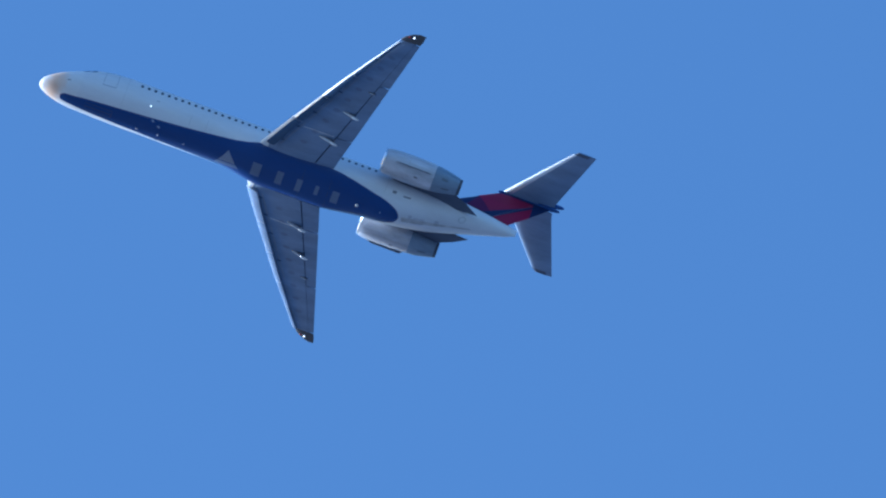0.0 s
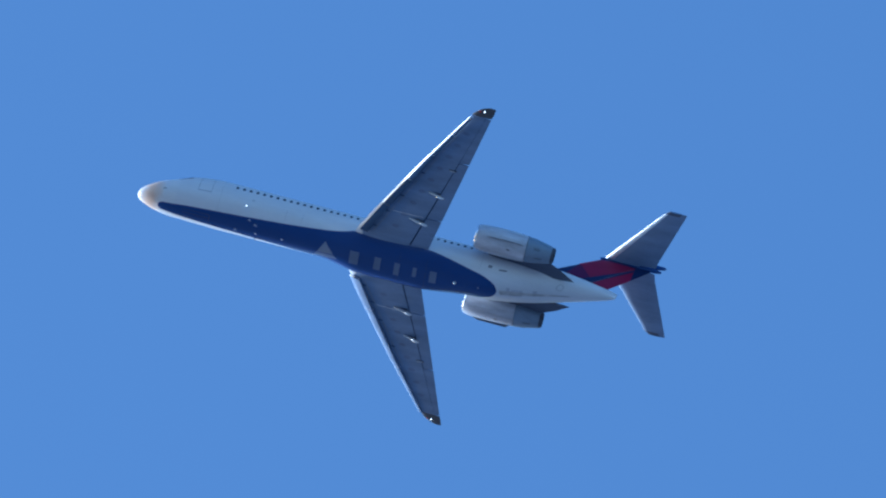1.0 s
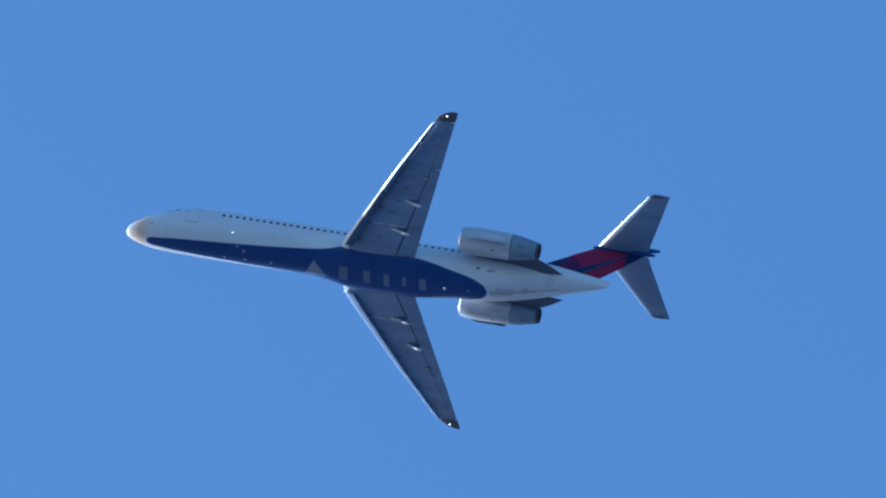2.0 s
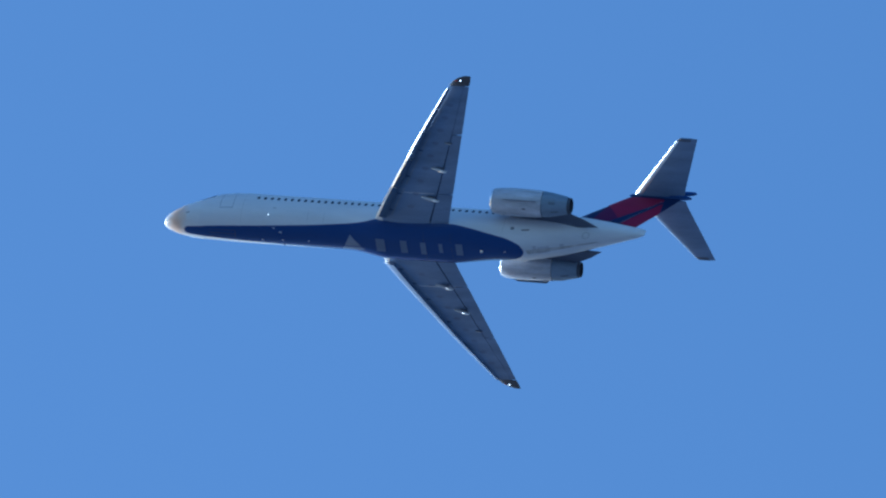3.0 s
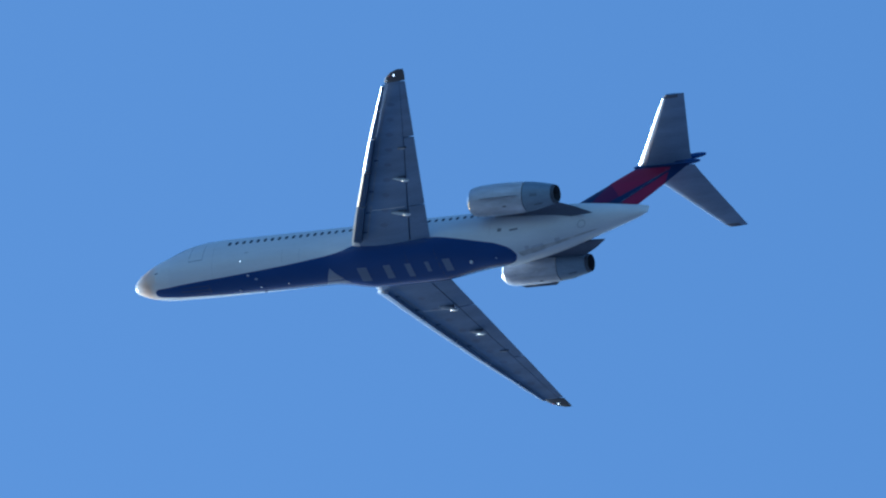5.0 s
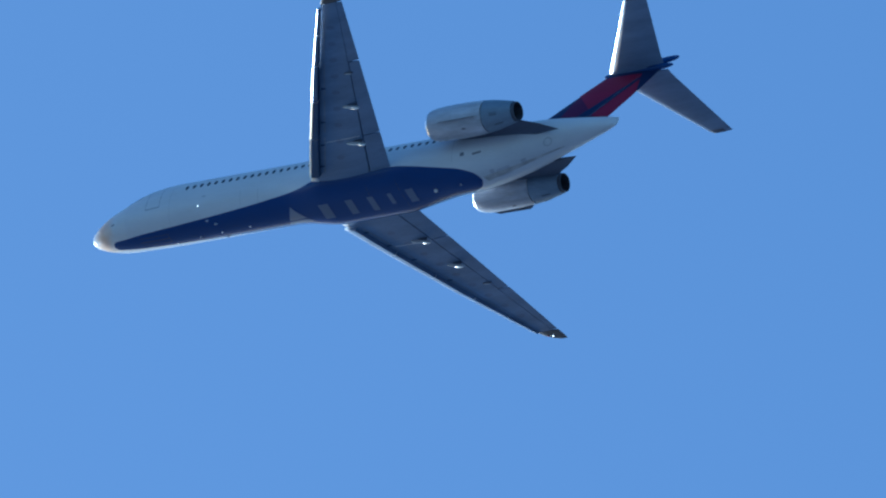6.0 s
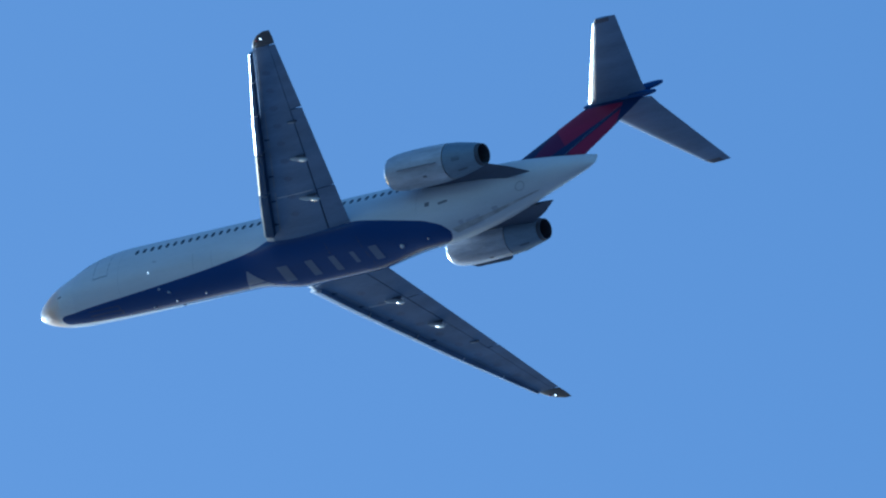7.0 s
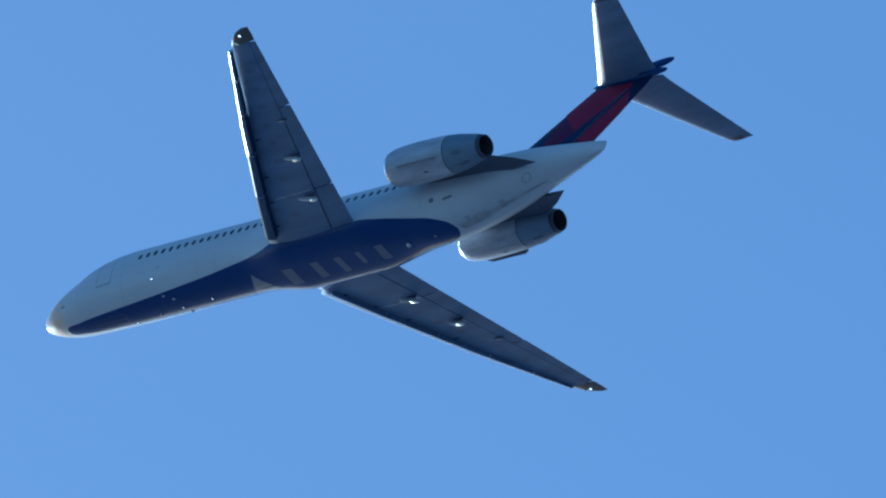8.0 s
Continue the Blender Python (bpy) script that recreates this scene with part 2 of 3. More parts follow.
def part(name, bm, material, parent, label="", smooth=True):
    """One mesh object under a thing or a part."""
    bmesh.ops.recalc_face_normals(bm, faces=bm.faces)
    me = bpy.data.meshes.new(name)
    bm.to_mesh(me)
    bm.free()
    for m in material if isinstance(material, (list, tuple)) else [material]:
        me.materials.append(m)
    if smooth:
        me.shade_smooth()
        me.set_sharp_from_angle(angle=radians(38))
    ob = new(name, me)
    ob.parent = parent
    if parent is airliner:
        ob.location = (-MID, 0, 0)
    if label:
        tagged(ob, label)
    return ob


def loft(bm, rings, closed=True, cap=True, slot=None):
    """Skin over rings of equal length. slot(i, j): material slot of the face between rings i, i+1 and points j, j+1."""
    vs = [[bm.verts.new(p) for p in r] for r in rings]
    k = len(rings[0])
    for i in range(len(vs) - 1):
        for j in range(k if closed else k - 1):
            f = bm.faces.new((vs[i][j], vs[i][(j + 1) % k], vs[i + 1][(j + 1) % k], vs[i + 1][j]))
            if slot:
                f.material_index = slot(i, j)
    if cap and closed:
        bm.faces.new(vs[0])
        bm.faces.new(vs[-1][::-1])
    return vs


def box(bm, x0, x1, y0, y1, z0, z1):
    r = bmesh.ops.create_cube(bm, size=1)["verts"]
    for v in r:
        v.co = Vector(((x0 + x1) / 2 + v.co.x * (x1 - x0), (y0 + y1) / 2 + v.co.y * (y1 - y0), (z0 + z1) / 2 + v.co.z * (z1 - z0)))
    return r


def spindle(bm, a, c, width, height, n=14, k=12, blunt=0.5):
    """A pod from place a to place c, pointed at both ends."""
    a, c = Vector(a), Vector(c)
    rings = []
    for i in range(n + 1):
        u = 0.5 - 0.5 * math.cos(math.pi * i / n)
        s = max(0.02, (4 * u * (1 - u)) ** blunt)
        p = a.lerp(c, u)
        rings.append([(p.x, p.y + width / 2 * s * math.cos(2 * math.pi * j / k), p.z + height / 2 * s * math.sin(2 * math.pi * j / k)) for j in range(k)])
    loft(bm, rings)


# fuselage profile: station, crown, keel, half width
ST = np.array([-0.56, -0.49, -0.32, -0.02, 0.5, 1.0, 1.5, 2.0, 2.5, 3.0, 3.5, 4.5, 5.5, 24.0, 25.5, 27.0, 28.5, 30.0, 31.5, 33.0, 33.8, 34.25])
CROWN = np.array([-0.98, -0.71, -0.47, -0.21, 0.15, 0.43, 0.67, 0.94, 1.26, 1.54, 1.72, 1.89, 1.95, 1.95, 1.95, 1.95, 1.95, 1.98, 1.93, 1.85, 1.8, 1.74])
KEEL = np.array([-1.0, -1.22, -1.36, -1.47, -1.60, -1.67, -1.71, -1.735, -1.75, -1.755, -1.76, -1.765, -1.77, -1.77, -1.66, -1.3, -0.84, -0.3, 0.2, 0.68, 0.95, 1.15])
HALF = np.array([0.02, 0.28, 0.47, 0.67, 0.94, 1.14, 1.28, 1.38, 1.46, 1.53, 1.58, 1.64, 1.67, 1.67, 1.66, 1.6, 1.45, 1.2, 0.88, 0.5, 0.28, 0.08])


def hermite(x, xs, ys):
    """Smooth line through the table, with no overshoot."""
    d = np.diff(ys) / np.diff(xs)
    m = np.concatenate([[d[0]], np.where(d[1:] * d[:-1] > 0, 2 * d[1:] * d[:-1] / (d[1:] + d[:-1] + 1e-12), 0), [d[-1]]])
    i = int(np.clip(np.searchsorted(xs, x) - 1, 0, len(d) - 1))
    h = xs[i + 1] - xs[i]
    u = min(1.0, max(0.0, (x - xs[i]) / h))
    return float((1 + 2 * u) * (1 - u) ** 2 * ys[i] + u * (1 - u) ** 2 * h * m[i] + u * u * (3 - 2 * u) * ys[i + 1] + u * u * (u - 1) * h * m[i + 1])


def section(x):
    crown, keel, half = (hermite(x, ST, a) for a in (CROWN, KEEL, HALF))
    return (crown + keel) / 2, (crown - keel) / 2, half


def ease(v):
    v = min(1.0, max(0.0, v))
    return v * v * (3 - 2 * v)


def skin(x, a):
    """Place on the fuselage at station x; a: angle from the keel, positive to the right. Round the wing box the lower half swells into a fairing."""
    c, h, w = section(x)
    s, k = math.sin(a), math.cos(a)
    swell = ease((x - 12.8) / 3.3) * ease((24.6 - x) / 4.4)
    if k < 0:
        return Vector((x, w * s * (1 + 0.13 * swell * ease((k + 0.14) / 0.14)), c - h * k))
    p = 1 - 0.40 * swell
    return Vector((x, w * (1 + 0.13 * swell) * math.copysign(abs(s) ** p, s), c - h * (1 + 0.035 * swell) * k**p))


def skin_at(x, y, out=0.0):
    """Place on the lower fuselage at station x and offset y."""
    lo, hi = 0.0, math.pi / 2
    for _ in range(30):
        m = (lo + hi) / 2
        lo, hi = (m, hi) if skin(x, m).y < abs(y) else (lo, m)
    p = skin(x, math.copysign(lo, y))
    return p + Vector((0, p.y, p.z - section(x)[0])).normalized() * out


def under(x, y):
    """Height of the belly at x, y."""
    return skin_at(x, y).z


# navy belly: station and half width of the painted field
BX = np.array([1.06, 1.1, 1.18, 1.35, 1.7, 2.1, 2.84, 4.1, 6.2, 8.3, 10.35, 12.6, 13.9, 14.5, 15.5, 20.8, 22.3, 23.1, 24.7, 25.2, 25.85, 26.05, 26.13])
BY = np.array([0.02, 0.16, 0.25, 0.33, 0.37, 0.41, 0.5, 0.6, 0.73, 0.86, 0.99, 1.16, 1.26, 1.33, 1.48, 1.48, 1.35, 1.25, 1.02, 0.87, 0.54, 0.25, 0.02])


def fuselage():
    xs = sorted(set([round(v, 3) for v in np.concatenate([-0.56 + 2.1 * np.linspace(0, 1, 22) ** 2, np.arange(1.6, 34.2, 0.2), BX, [34.1, 34.25]])]))
    low, high = 24, 48
    rings = []
    for x in xs:
        w = section(x)[2]
        b = hermite(x, BX, BY) if BX[0] <= x <= BX[-1] else 0.006
        a = math.asin(min(0.95, max(0.004, b / w)))
        angles = [-a + 2 * a * j / low for j in range(low)] + [a + (2 * math.pi - 2 * a) * j / high for j in range(high)]
        rings.append([skin(x, t) for t in angles])
    bm = bmesh.new()
    mid = [(xs[i] + xs[i + 1]) / 2 for i in range(len(xs) - 1)]
    loft(bm, rings, slot=lambda i, j: 1 if j < low and BX[0] < mid[i] < BX[-1] else 2 if mid[i] < 2.2 else 0)
    return part("fuselage", bm, [WHITE, BLUE, nose_paint()], airliner, "white fuselage skin with a navy belly field")


body = fuselage()


def sticker(name, corners, material, parent, label="", n=6, out=0.008):
    """A thin four-cornered marking that follows the belly; corners in x, y."""
    bm = bmesh.new()
    a, b, c, d = [Vector(p) for p in corners]
    g = []
    for i in range(n + 1):
        row = []
        for j in range(n + 1):
            p = a.lerp(b, i / n).lerp(d.lerp(c, i / n), j / n)
            row.append(bm.verts.new((p.x, p.y, under(p.x, p.y) - out)))
        g.append(row)
    for i in range(n):
        for j in range(n):
            bm.faces.new((g[i][j], g[i + 1][j], g[i + 1][j + 1], g[i][j + 1]))
    return part(name, bm, material, parent, label)


# -- wings --
def foil(s, t):
    """Half thickness of the section at chord share s."""
    return 5 * t * (0.2969 * math.sqrt(s) - 0.126 * s - 0.3516 * s * s + 0.2843 * s**3 - 0.1015 * s**4)


def foil_ring(le, chord, t, s0, s1, n=12, twist=0.0, up=1.25, down=0.85):
    """Closed ring over the chord share s0..s1: lower side aft, then upper side forward."""
    le = Vector(le)
    ss = [s0 + (s1 - s0) * (0.5 - 0.5 * math.cos(math.pi * i / n)) for i in range(n + 1)]
    low = [(s, -down * foil(s, t)) for s in ss]
    top = [(s, up * foil(s, t)) for s in reversed(ss)]
    if s0 == 0:
        top = top[:-1]
    if s1 == 1:
        top = top[1:]
    return [le + Vector((chord * s, 0, chord * (z - twist * s))) for s, z in low + top]


# leading edge line and chord, by distance from the centre line
WY = [1.2, 1.95, 9.25, 13.35, 13.75, 14.05, 14.2]
WLE = [15.10, 15.54, 19.66, 21.96, 22.28, 22.72, 23.15]
WTE = [20.60, 20.77, 22.47, 23.42, 23.55, 23.60, 23.62]
WZ = [-1.02, -0.98, -0.22, 0.17, 0.2, 0.23, 0.24]


def wing_at(y):
    return tuple(float(np.interp(y, WY, a)) for a in (WLE, WTE, WZ))


def wing_ring(y, s0, s1, side, drop=0.0, shift=0.0, n=12, up=1.25, down=0.85, blunt=1.0):
    le, te, z = wing_at(y)
    t = blunt * (0.115 - 0.025 * (y - 2) / 12)
    ring = foil_ring((le + shift, y, z + drop), te - le, t, s0, s1, n, twist=0.015, up=up, down=down)
    return [Vector((p.x, side * p.y, p.z)) for p in ring]


def lower(y, s):
    """Place under the wing at distance y and chord share s."""
    le, te, z = wing_at(y)
    c = te - le
    t = 0.115 - 0.025 * (y - 2) / 12
    return Vector((le + c * s, y, z - c * (0.85 * foil(s, t) + 0.015 * s)))


def wing(side, name):
    bm = bmesh.new()
    ys = [1.2, 1.95, 3, 4.3, 6, 8, 9.25, 11, 12.5, 13.35]
    loft(bm, [wing_ring(y, 0.035, 0.735, side) for y in ys])
    w = part(name, bm, GREY, airliner, "grey-painted wing box, shaded underside")
    # slats in sections, bright nose; left undersides darkened as if in shade
    cuts = [2.15, 4.75, 7.2, 9.6, 11.6, 13.4]
    for a, c in zip(cuts, cuts[1:]):
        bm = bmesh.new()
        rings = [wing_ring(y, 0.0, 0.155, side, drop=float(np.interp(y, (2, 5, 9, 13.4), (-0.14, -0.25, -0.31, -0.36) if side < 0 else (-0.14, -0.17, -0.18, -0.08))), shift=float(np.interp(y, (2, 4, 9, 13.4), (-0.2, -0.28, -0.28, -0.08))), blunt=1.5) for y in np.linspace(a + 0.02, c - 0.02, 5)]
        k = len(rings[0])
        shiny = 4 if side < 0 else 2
        # lower faces: left in the painted shade colour, right in plain wing grey
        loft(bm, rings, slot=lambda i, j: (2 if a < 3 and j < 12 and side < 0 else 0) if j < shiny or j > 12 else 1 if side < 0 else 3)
        part("slat", bm, [SLAT, SHADE_BLUE, FAIR, GREY], w, "polished leading-edge slat, left undersides coloured as shade")
        # pale lip of the fixed wing behind the slat, broken at the section ends
        bm = bmesh.new()
        for i in range(6):
            ya, yb = (a + 0.16 + (c - a - 0.32) * (i + d) / 6 for d in (0, 1))
            q = [lower(y, u) for y, u in ((ya, 0.165), (yb, 0.165), (yb, 0.185), (ya, 0.185))]
            bm.faces.new([bm.verts.new((p.x, side * p.y, p.z - 0.012)) for p in q])
        part("slat_seal", bm, LIPSEAL, w)
    for y in (2.7, 4.1, 5.6, 7.8):
        bm = bmesh.new()
        p = lower(y, 0.12)
        box(bm, p.x - 0.05, p.x + 0.26, side * y - 0.04, side * y + 0.04, p.z - 0.04, p.z + 0.06)
        part("slat_track", bm, SHADE_BLUE, w)
    for a, c, s0 in ((1.35, 4.2, 0.755), (4.26, 9.2, 0.755)):
        bm = bmesh.new()
        loft(bm, [wing_ring(y, s0, 1.0, side, drop=-0.015, shift=0.0) for y in np.linspace(a, c, 5)])
        part("flap", bm, GREY, w)
    # strip filling the flap gap, its shade put in as a dark colour
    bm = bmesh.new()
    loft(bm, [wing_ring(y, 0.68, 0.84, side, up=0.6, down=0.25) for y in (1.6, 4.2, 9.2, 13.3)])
    part("flap_gap_strip", bm, SHADE_BLUE, w, "strip in the flap gap, coloured dark as shade")
    bm = bmesh.new()
    loft(bm, [wing_ring(y, 0.748, 1.0, side) for y in np.linspace(9.27, 13.3, 5)])
    part("aileron", bm, GREY, w)
    # hinge fairings
    for y, x0, x1, wd, ht in ((4.0, 18.95, 20.45, 0.12, 0.26), (6.45, 19.95, 21.25, 0.11, 0.24), (8.55, 21.15, 21.65, 0.06, 0.08)):
        bm = bmesh.new()
        le, te, z = wing_at(y)
        za = lower(y, (x0 - le) / (te - le)).z
        zc = lower(y, (x1 - le) / (te - le)).z
        spindle(bm, (x0, side * y, za - 0.05), (x1, side * y, zc - 2 * ht), wd * 0.95, ht * 1.15)
        fairing = part("flap_hinge_fairing", bm, HINGE, w, "pale pointed hinge fairing")
        if y < 8:
            # polished knob added under the fairing's tail to give a sun glint
            bm = bmesh.new()
            spindle(bm, (x1 - 0.62, side * y, zc - 1.75 * ht), (x1 - 0.05, side * y, zc - 2.15 * ht), 0.2, 0.17, n=10, k=12)
            part("glint_knob", bm, SLAT, fairing, "added polished knob that makes the fairing's sun glint")
        bm = bmesh.new()
        m = (x0 + x1) / 2
        box(bm, m - 0.25, m + 0.3, side * y - 0.04, side * y + 0.04, za - 0.7 * ht, za + 0.5 * ht)
        part("hinge_bracket", bm, PYLON, w)
    # root fillet, inboard of the slats
    bm = bmesh.new()
    loft(bm, [wing_ring(y, 0.0, s, side, shift=-0.12) for y, s in ((1.4, 0.14), (1.8, 0.11), (2.1, 0.06))])
    part("root_fillet", bm, FAIR, w, "fillet at the wing root")
    # rounded tip with its lamp
    bm = bmesh.new()
    loft(bm, [wing_ring(y, 0.0, 1.0, side) for y in (13.37, 13.55, 13.75, 13.92, 14.05, 14.14, 14.2)])
    tip = part("wing_tip", bm, TIPDARK, w, "dark rounded wing tip housing")
    bm = bmesh.new()
    bmesh.ops.create_uvsphere(bm, u_segments=12, v_segments=8, radius=0.06)
    bmesh.ops.translate(bm, verts=bm.verts, vec=(22.85, side * 13.83, lower(13.83, 0.42).z + 0.01))
    part("position_lamp", bm, LAMP, tip, "lit white position lamp")
    bm = bmesh.new()
    bmesh.ops.create_uvsphere(bm, u_segments=10, v_segments=6, radius=0.07)
    bmesh.ops.translate(bm, verts=bm.verts, vec=(22.55, side * 13.78, lower(13.8, 0.25).z + 0.02))
    part("navigation_light", bm, RED, tip)
    # tank access covers along the wing box
    for i in range(9):
        y = 3.1 + 1.08 * i
        c = lower(y, 0.40)
        bm = bmesh.new()
        k = 14
        vs = [bm.verts.new((c.x + 0.26 * math.cos(2 * math.pi * j / k), side * (y + 0.15 * math.sin(2 * math.pi * j / k)), lower(y + 0.15 * math.sin(2 * math.pi * j / k), 0.40 + 0.26 * math.cos(2 * math.pi * j / k) / (wing_at(y)[1] - wing_at(y)[0])).z - 0.006)) for j in range(k)]
        bm.faces.new(vs)
        part("tank_cover", bm, GREY_WORN, w)
    # spanwise panel line at the tank end
    bm = bmesh.new()
    for i in range(12):
        a, c = lower(4.25, 0.2 + 0.5 * i / 12), lower(4.25, 0.2 + 0.5 * (i + 1) / 12)
        q = [bm.verts.new((p.x, side * (p.y + d), p.z - 0.006)) for p, d in ((a, -0.02), (c, -0.02), (c, 0.03), (a, 0.03))]
        bm.faces.new(q)
    part("panel_joint", bm, FAIR, w)
    return w


wing(-1, "left_wing")
wing(1, "right_wing")


# -- engines --
def ring(x, y, z, r, k=40, ry=None):
    return [(x, y + r * math.cos(2 * math.pi * j / k), z + (ry or r) * math.sin(2 * math.pi * j / k)) for j in range(k)]


def engine(side, name):
    cy, cz = side * 2.9, 0.38
    root = tagged(new(name), "pale grey turbofan nacelle with a dark nozzle")
    root.parent = airliner
    root.location = (-MID, 0, 0)
    outer = [(23.88, 0.87), (24.05, 0.915), (24.3, 0.955), (24.75, 0.985), (25.4, 1.0), (26.3, 0.995), (27.0, 0.97), (27.48, 0.93)]
    bm = bmesh.new()
    loft(bm, [ring(x, cy, cz, r) for x, r in outer], cap=False)
    part("cowl", bm, COWL, root, "off-white engine cowl")
    bm = bmesh.new()
    lip = [(23.875, 0.87), (23.78, 0.84), (23.73, 0.795), (23.76, 0.755), (23.88, 0.72), (24.2, 0.70), (24.8, 0.71)]
    loft(bm, [ring(x, cy, cz, r) for x, r in lip], cap=False)
    part("inlet_lip", bm, LIP, root, "bare metal inlet lip")
    bm = bmesh.new()
    bmesh.ops.create_cone(bm, cap_ends=True, segments=40, radius1=0.72, radius2=0.72, depth=0.1, matrix=Matrix.Translation((24.8, cy, cz)) @ Matrix.Rotation(radians(90), 4, "Y"))
    for j in range(24):
        a = 2 * math.pi * j / 24
        v = [bm.verts.new((24.72 + 0.06 * (q % 2), cy + r * math.cos(a + 0.1 * q), cz + r * math.sin(a + 0.1 * q))) for q, r in ((0, 0.2), (0, 0.69), (1, 0.69), (1, 0.2))]
        bm.faces.new(v)
    part("fan", bm, FAN, root)
    bm = bmesh.new()
    loft(bm, [ring(x, cy, cz, r) for x, r in ((27.5, 0.90), (27.52, 0.92), (28.0, 0.875), (28.6, 0.76), (29.1, 0.655), (29.3, 0.60), (29.3, 0.57), (28.6, 0.55))], cap=False)
    part("reverser_sleeve", bm, SLEEVE, root, "grey metal thrust reverser sleeve")
    bm = bmesh.new()
    loft(bm, [ring(x, cy, cz, r) for x, r in ((29.0, 0.55), (29.3, 0.58), (29.5, 0.545), (29.5, 0.50), (28.6, 0.47))], cap=False)
    bmesh.ops.create_cone(bm, cap_ends=True, segments=32, radius1=0.48, radius2=0.48, depth=0.05, matrix=Matrix.Translation((28.6, cy, cz)) @ Matrix.Rotation(radians(90), 4, "Y"))
    part("exhaust_nozzle", bm, BURNT, root, "burnt black exhaust nozzle")
    # strake low on the outer flank
    bm = bmesh.new()
    a = radians(-42)
    q = []
    for x, h in ((24.6, 0.0), (24.95, 0.13), (27.0, 0.15), (27.2, 0.02)):
        r0 = 0.97
        q.append([(x, cy + side * (r0 + d) * math.cos(a) + e, cz + (r0 + d) * math.sin(a) + e) for d, e in ((0, -0.03), (0.02 + h, -0.015), (0.02 + h, 0.015), (0, 0.03))])
    loft(bm, q)
    part("strake", bm, STRAKE, root, "grey nacelle strake")
    # pylon, joined to the fuselage flank
    bm = bmesh.new()
    rows = []
    for y, xa, xb in ((1.1, 24.9, 31.25), (1.75, 24.75, 30.3), (2.25, 24.6, 29.3)):
        rows.append([Vector((p.x, side * p.y, p.z)) for p in foil_ring((xa, y, 0.36), xb - xa, 0.075, 0.0, 1.0, 10, up=1, down=1)])
    loft(bm, rows)
    part("pylon", bm, PYLON, root, "dark engine pylon")
    # hinge line and small latches under the cowl
    for i in range(4):
        bm = bmesh.new()
        a = radians(-118)
        x = 24.7 + 0.75 * i
        p = (cy + side * 0.996 * math.cos(a), cz + 0.996 * math.sin(a))
        box(bm, x - 0.09, x + 0.09, p[0] - 0.035, p[0] + 0.035, p[1] - 0.015, p[1] + 0.015)
        part("cowl_latch", bm, SEAM, root)
    # drains, hatches and burnt blotches on the cowl and the sleeve
    for pname, x0, x1, a0, a1, r0, r1, m in (("drain", 26.15, 26.4, -80, -73, 0.997, 0.996, DARK), ("cowl_hatch", 25.0, 25.28, -104, -97, 0.994, 1.0, SEAM), ("burnt_blotch", 28.05, 28.5, -50, -36, 0.872, 0.785, BLOTCH), ("burnt_blotch", 28.2, 28.75, -94, -86, 0.843, 0.737, BLOTCH), ("cowl_hatch", 27.0, 27.3, -128, -112, 0.972, 0.954, SEAM)):
        bm = bmesh.new()
        q = [[bm.verts.new((x, cy + side * (r + 0.008) * math.cos(radians(a0 + (a1 - a0) * j / 5)), cz + (r + 0.008) * math.sin(radians(a0 + (a1 - a0) * j / 5)))) for j in range(6)] for x, r in ((x0, r0), (x1, r1))]
        for j in range(5):
            bm.faces.new((q[0][j], q[1][j], q[1][j + 1], q[0][j + 1]))
        part(pname, bm, m, root)
    bm = bmesh.new()
    loft(bm, [ring(x, cy, cz, r) for x, r in ((25.55, 1.003), (25.585, 1.003))], cap=False)
    part("cowl_seam", bm, SEAM, root)
    return root


engine(-1, "left_engine")
engine(1, "right_engine")


# -- tail --
def fin():
    bm = bmesh.new()
    rows = []
    for z, xa, xb in ((1.55, 27.95, 33.1), (2.05, 28.52, 33.5), (2.7, 29.27, 34.0), (3.4, 30.08, 34.55), (4.04, 30.84, 35.0), (4.12, 30.84, 35.06), (4.8, 31.66, 35.55), (5.35, 32.32, 35.9)):
        n, c = 14, xb - xa
        ss = [0.5 - 0.5 * math.cos(math.pi * i / n) for i in range(n + 1)]
        rows.append([(xa + c * s, -foil(s, 0.085) * c, z) for s in ss] + [(xa + c * s, foil(s, 0.085) * c, z) for s in ss[-2:0:-1]])
    loft(bm, rows)
    f = part("fin", bm, tail_paint(), airliner, "red tail fin with navy fields")
    bm = bmesh.new()
    for i in range(9):
        z = 1.9 + 0.34 * i
        x = float(np.interp(z, [1.55, 5.35], [31.7, 35.0]))
        for s in (-1, 1):
            v = [bm.verts.new((x + d, s * (0.172 - 0.02 * i * 0.34), zz)) for d, zz in ((0, z), (0.03, z), (0.03 + 0.29, z + 0.34), (0.29, z + 0.34))]
            bm.faces.new(v)
    part("rudder_gap", bm, DARK, f)
    return f


fin()
bm = bmesh.new()
spindle(bm, (32.1, 0, 5.45), (36.65, 0, 5.55), 0.38, 0.46, n=22, k=18, blunt=0.36)
bullet = part("tail_bullet", bm, BLUE, airliner, "navy bullet fairing where fin and tailplane meet")
bm = bmesh.new()
spindle(bm, (34.4, 0, 5.80), (36.88, 0, 6.12), 0.28, 0.5, n=16, k=14, blunt=0.36)
part("bullet_spur", bm, BLUE, bullet, "navy spur above the bullet fairing")


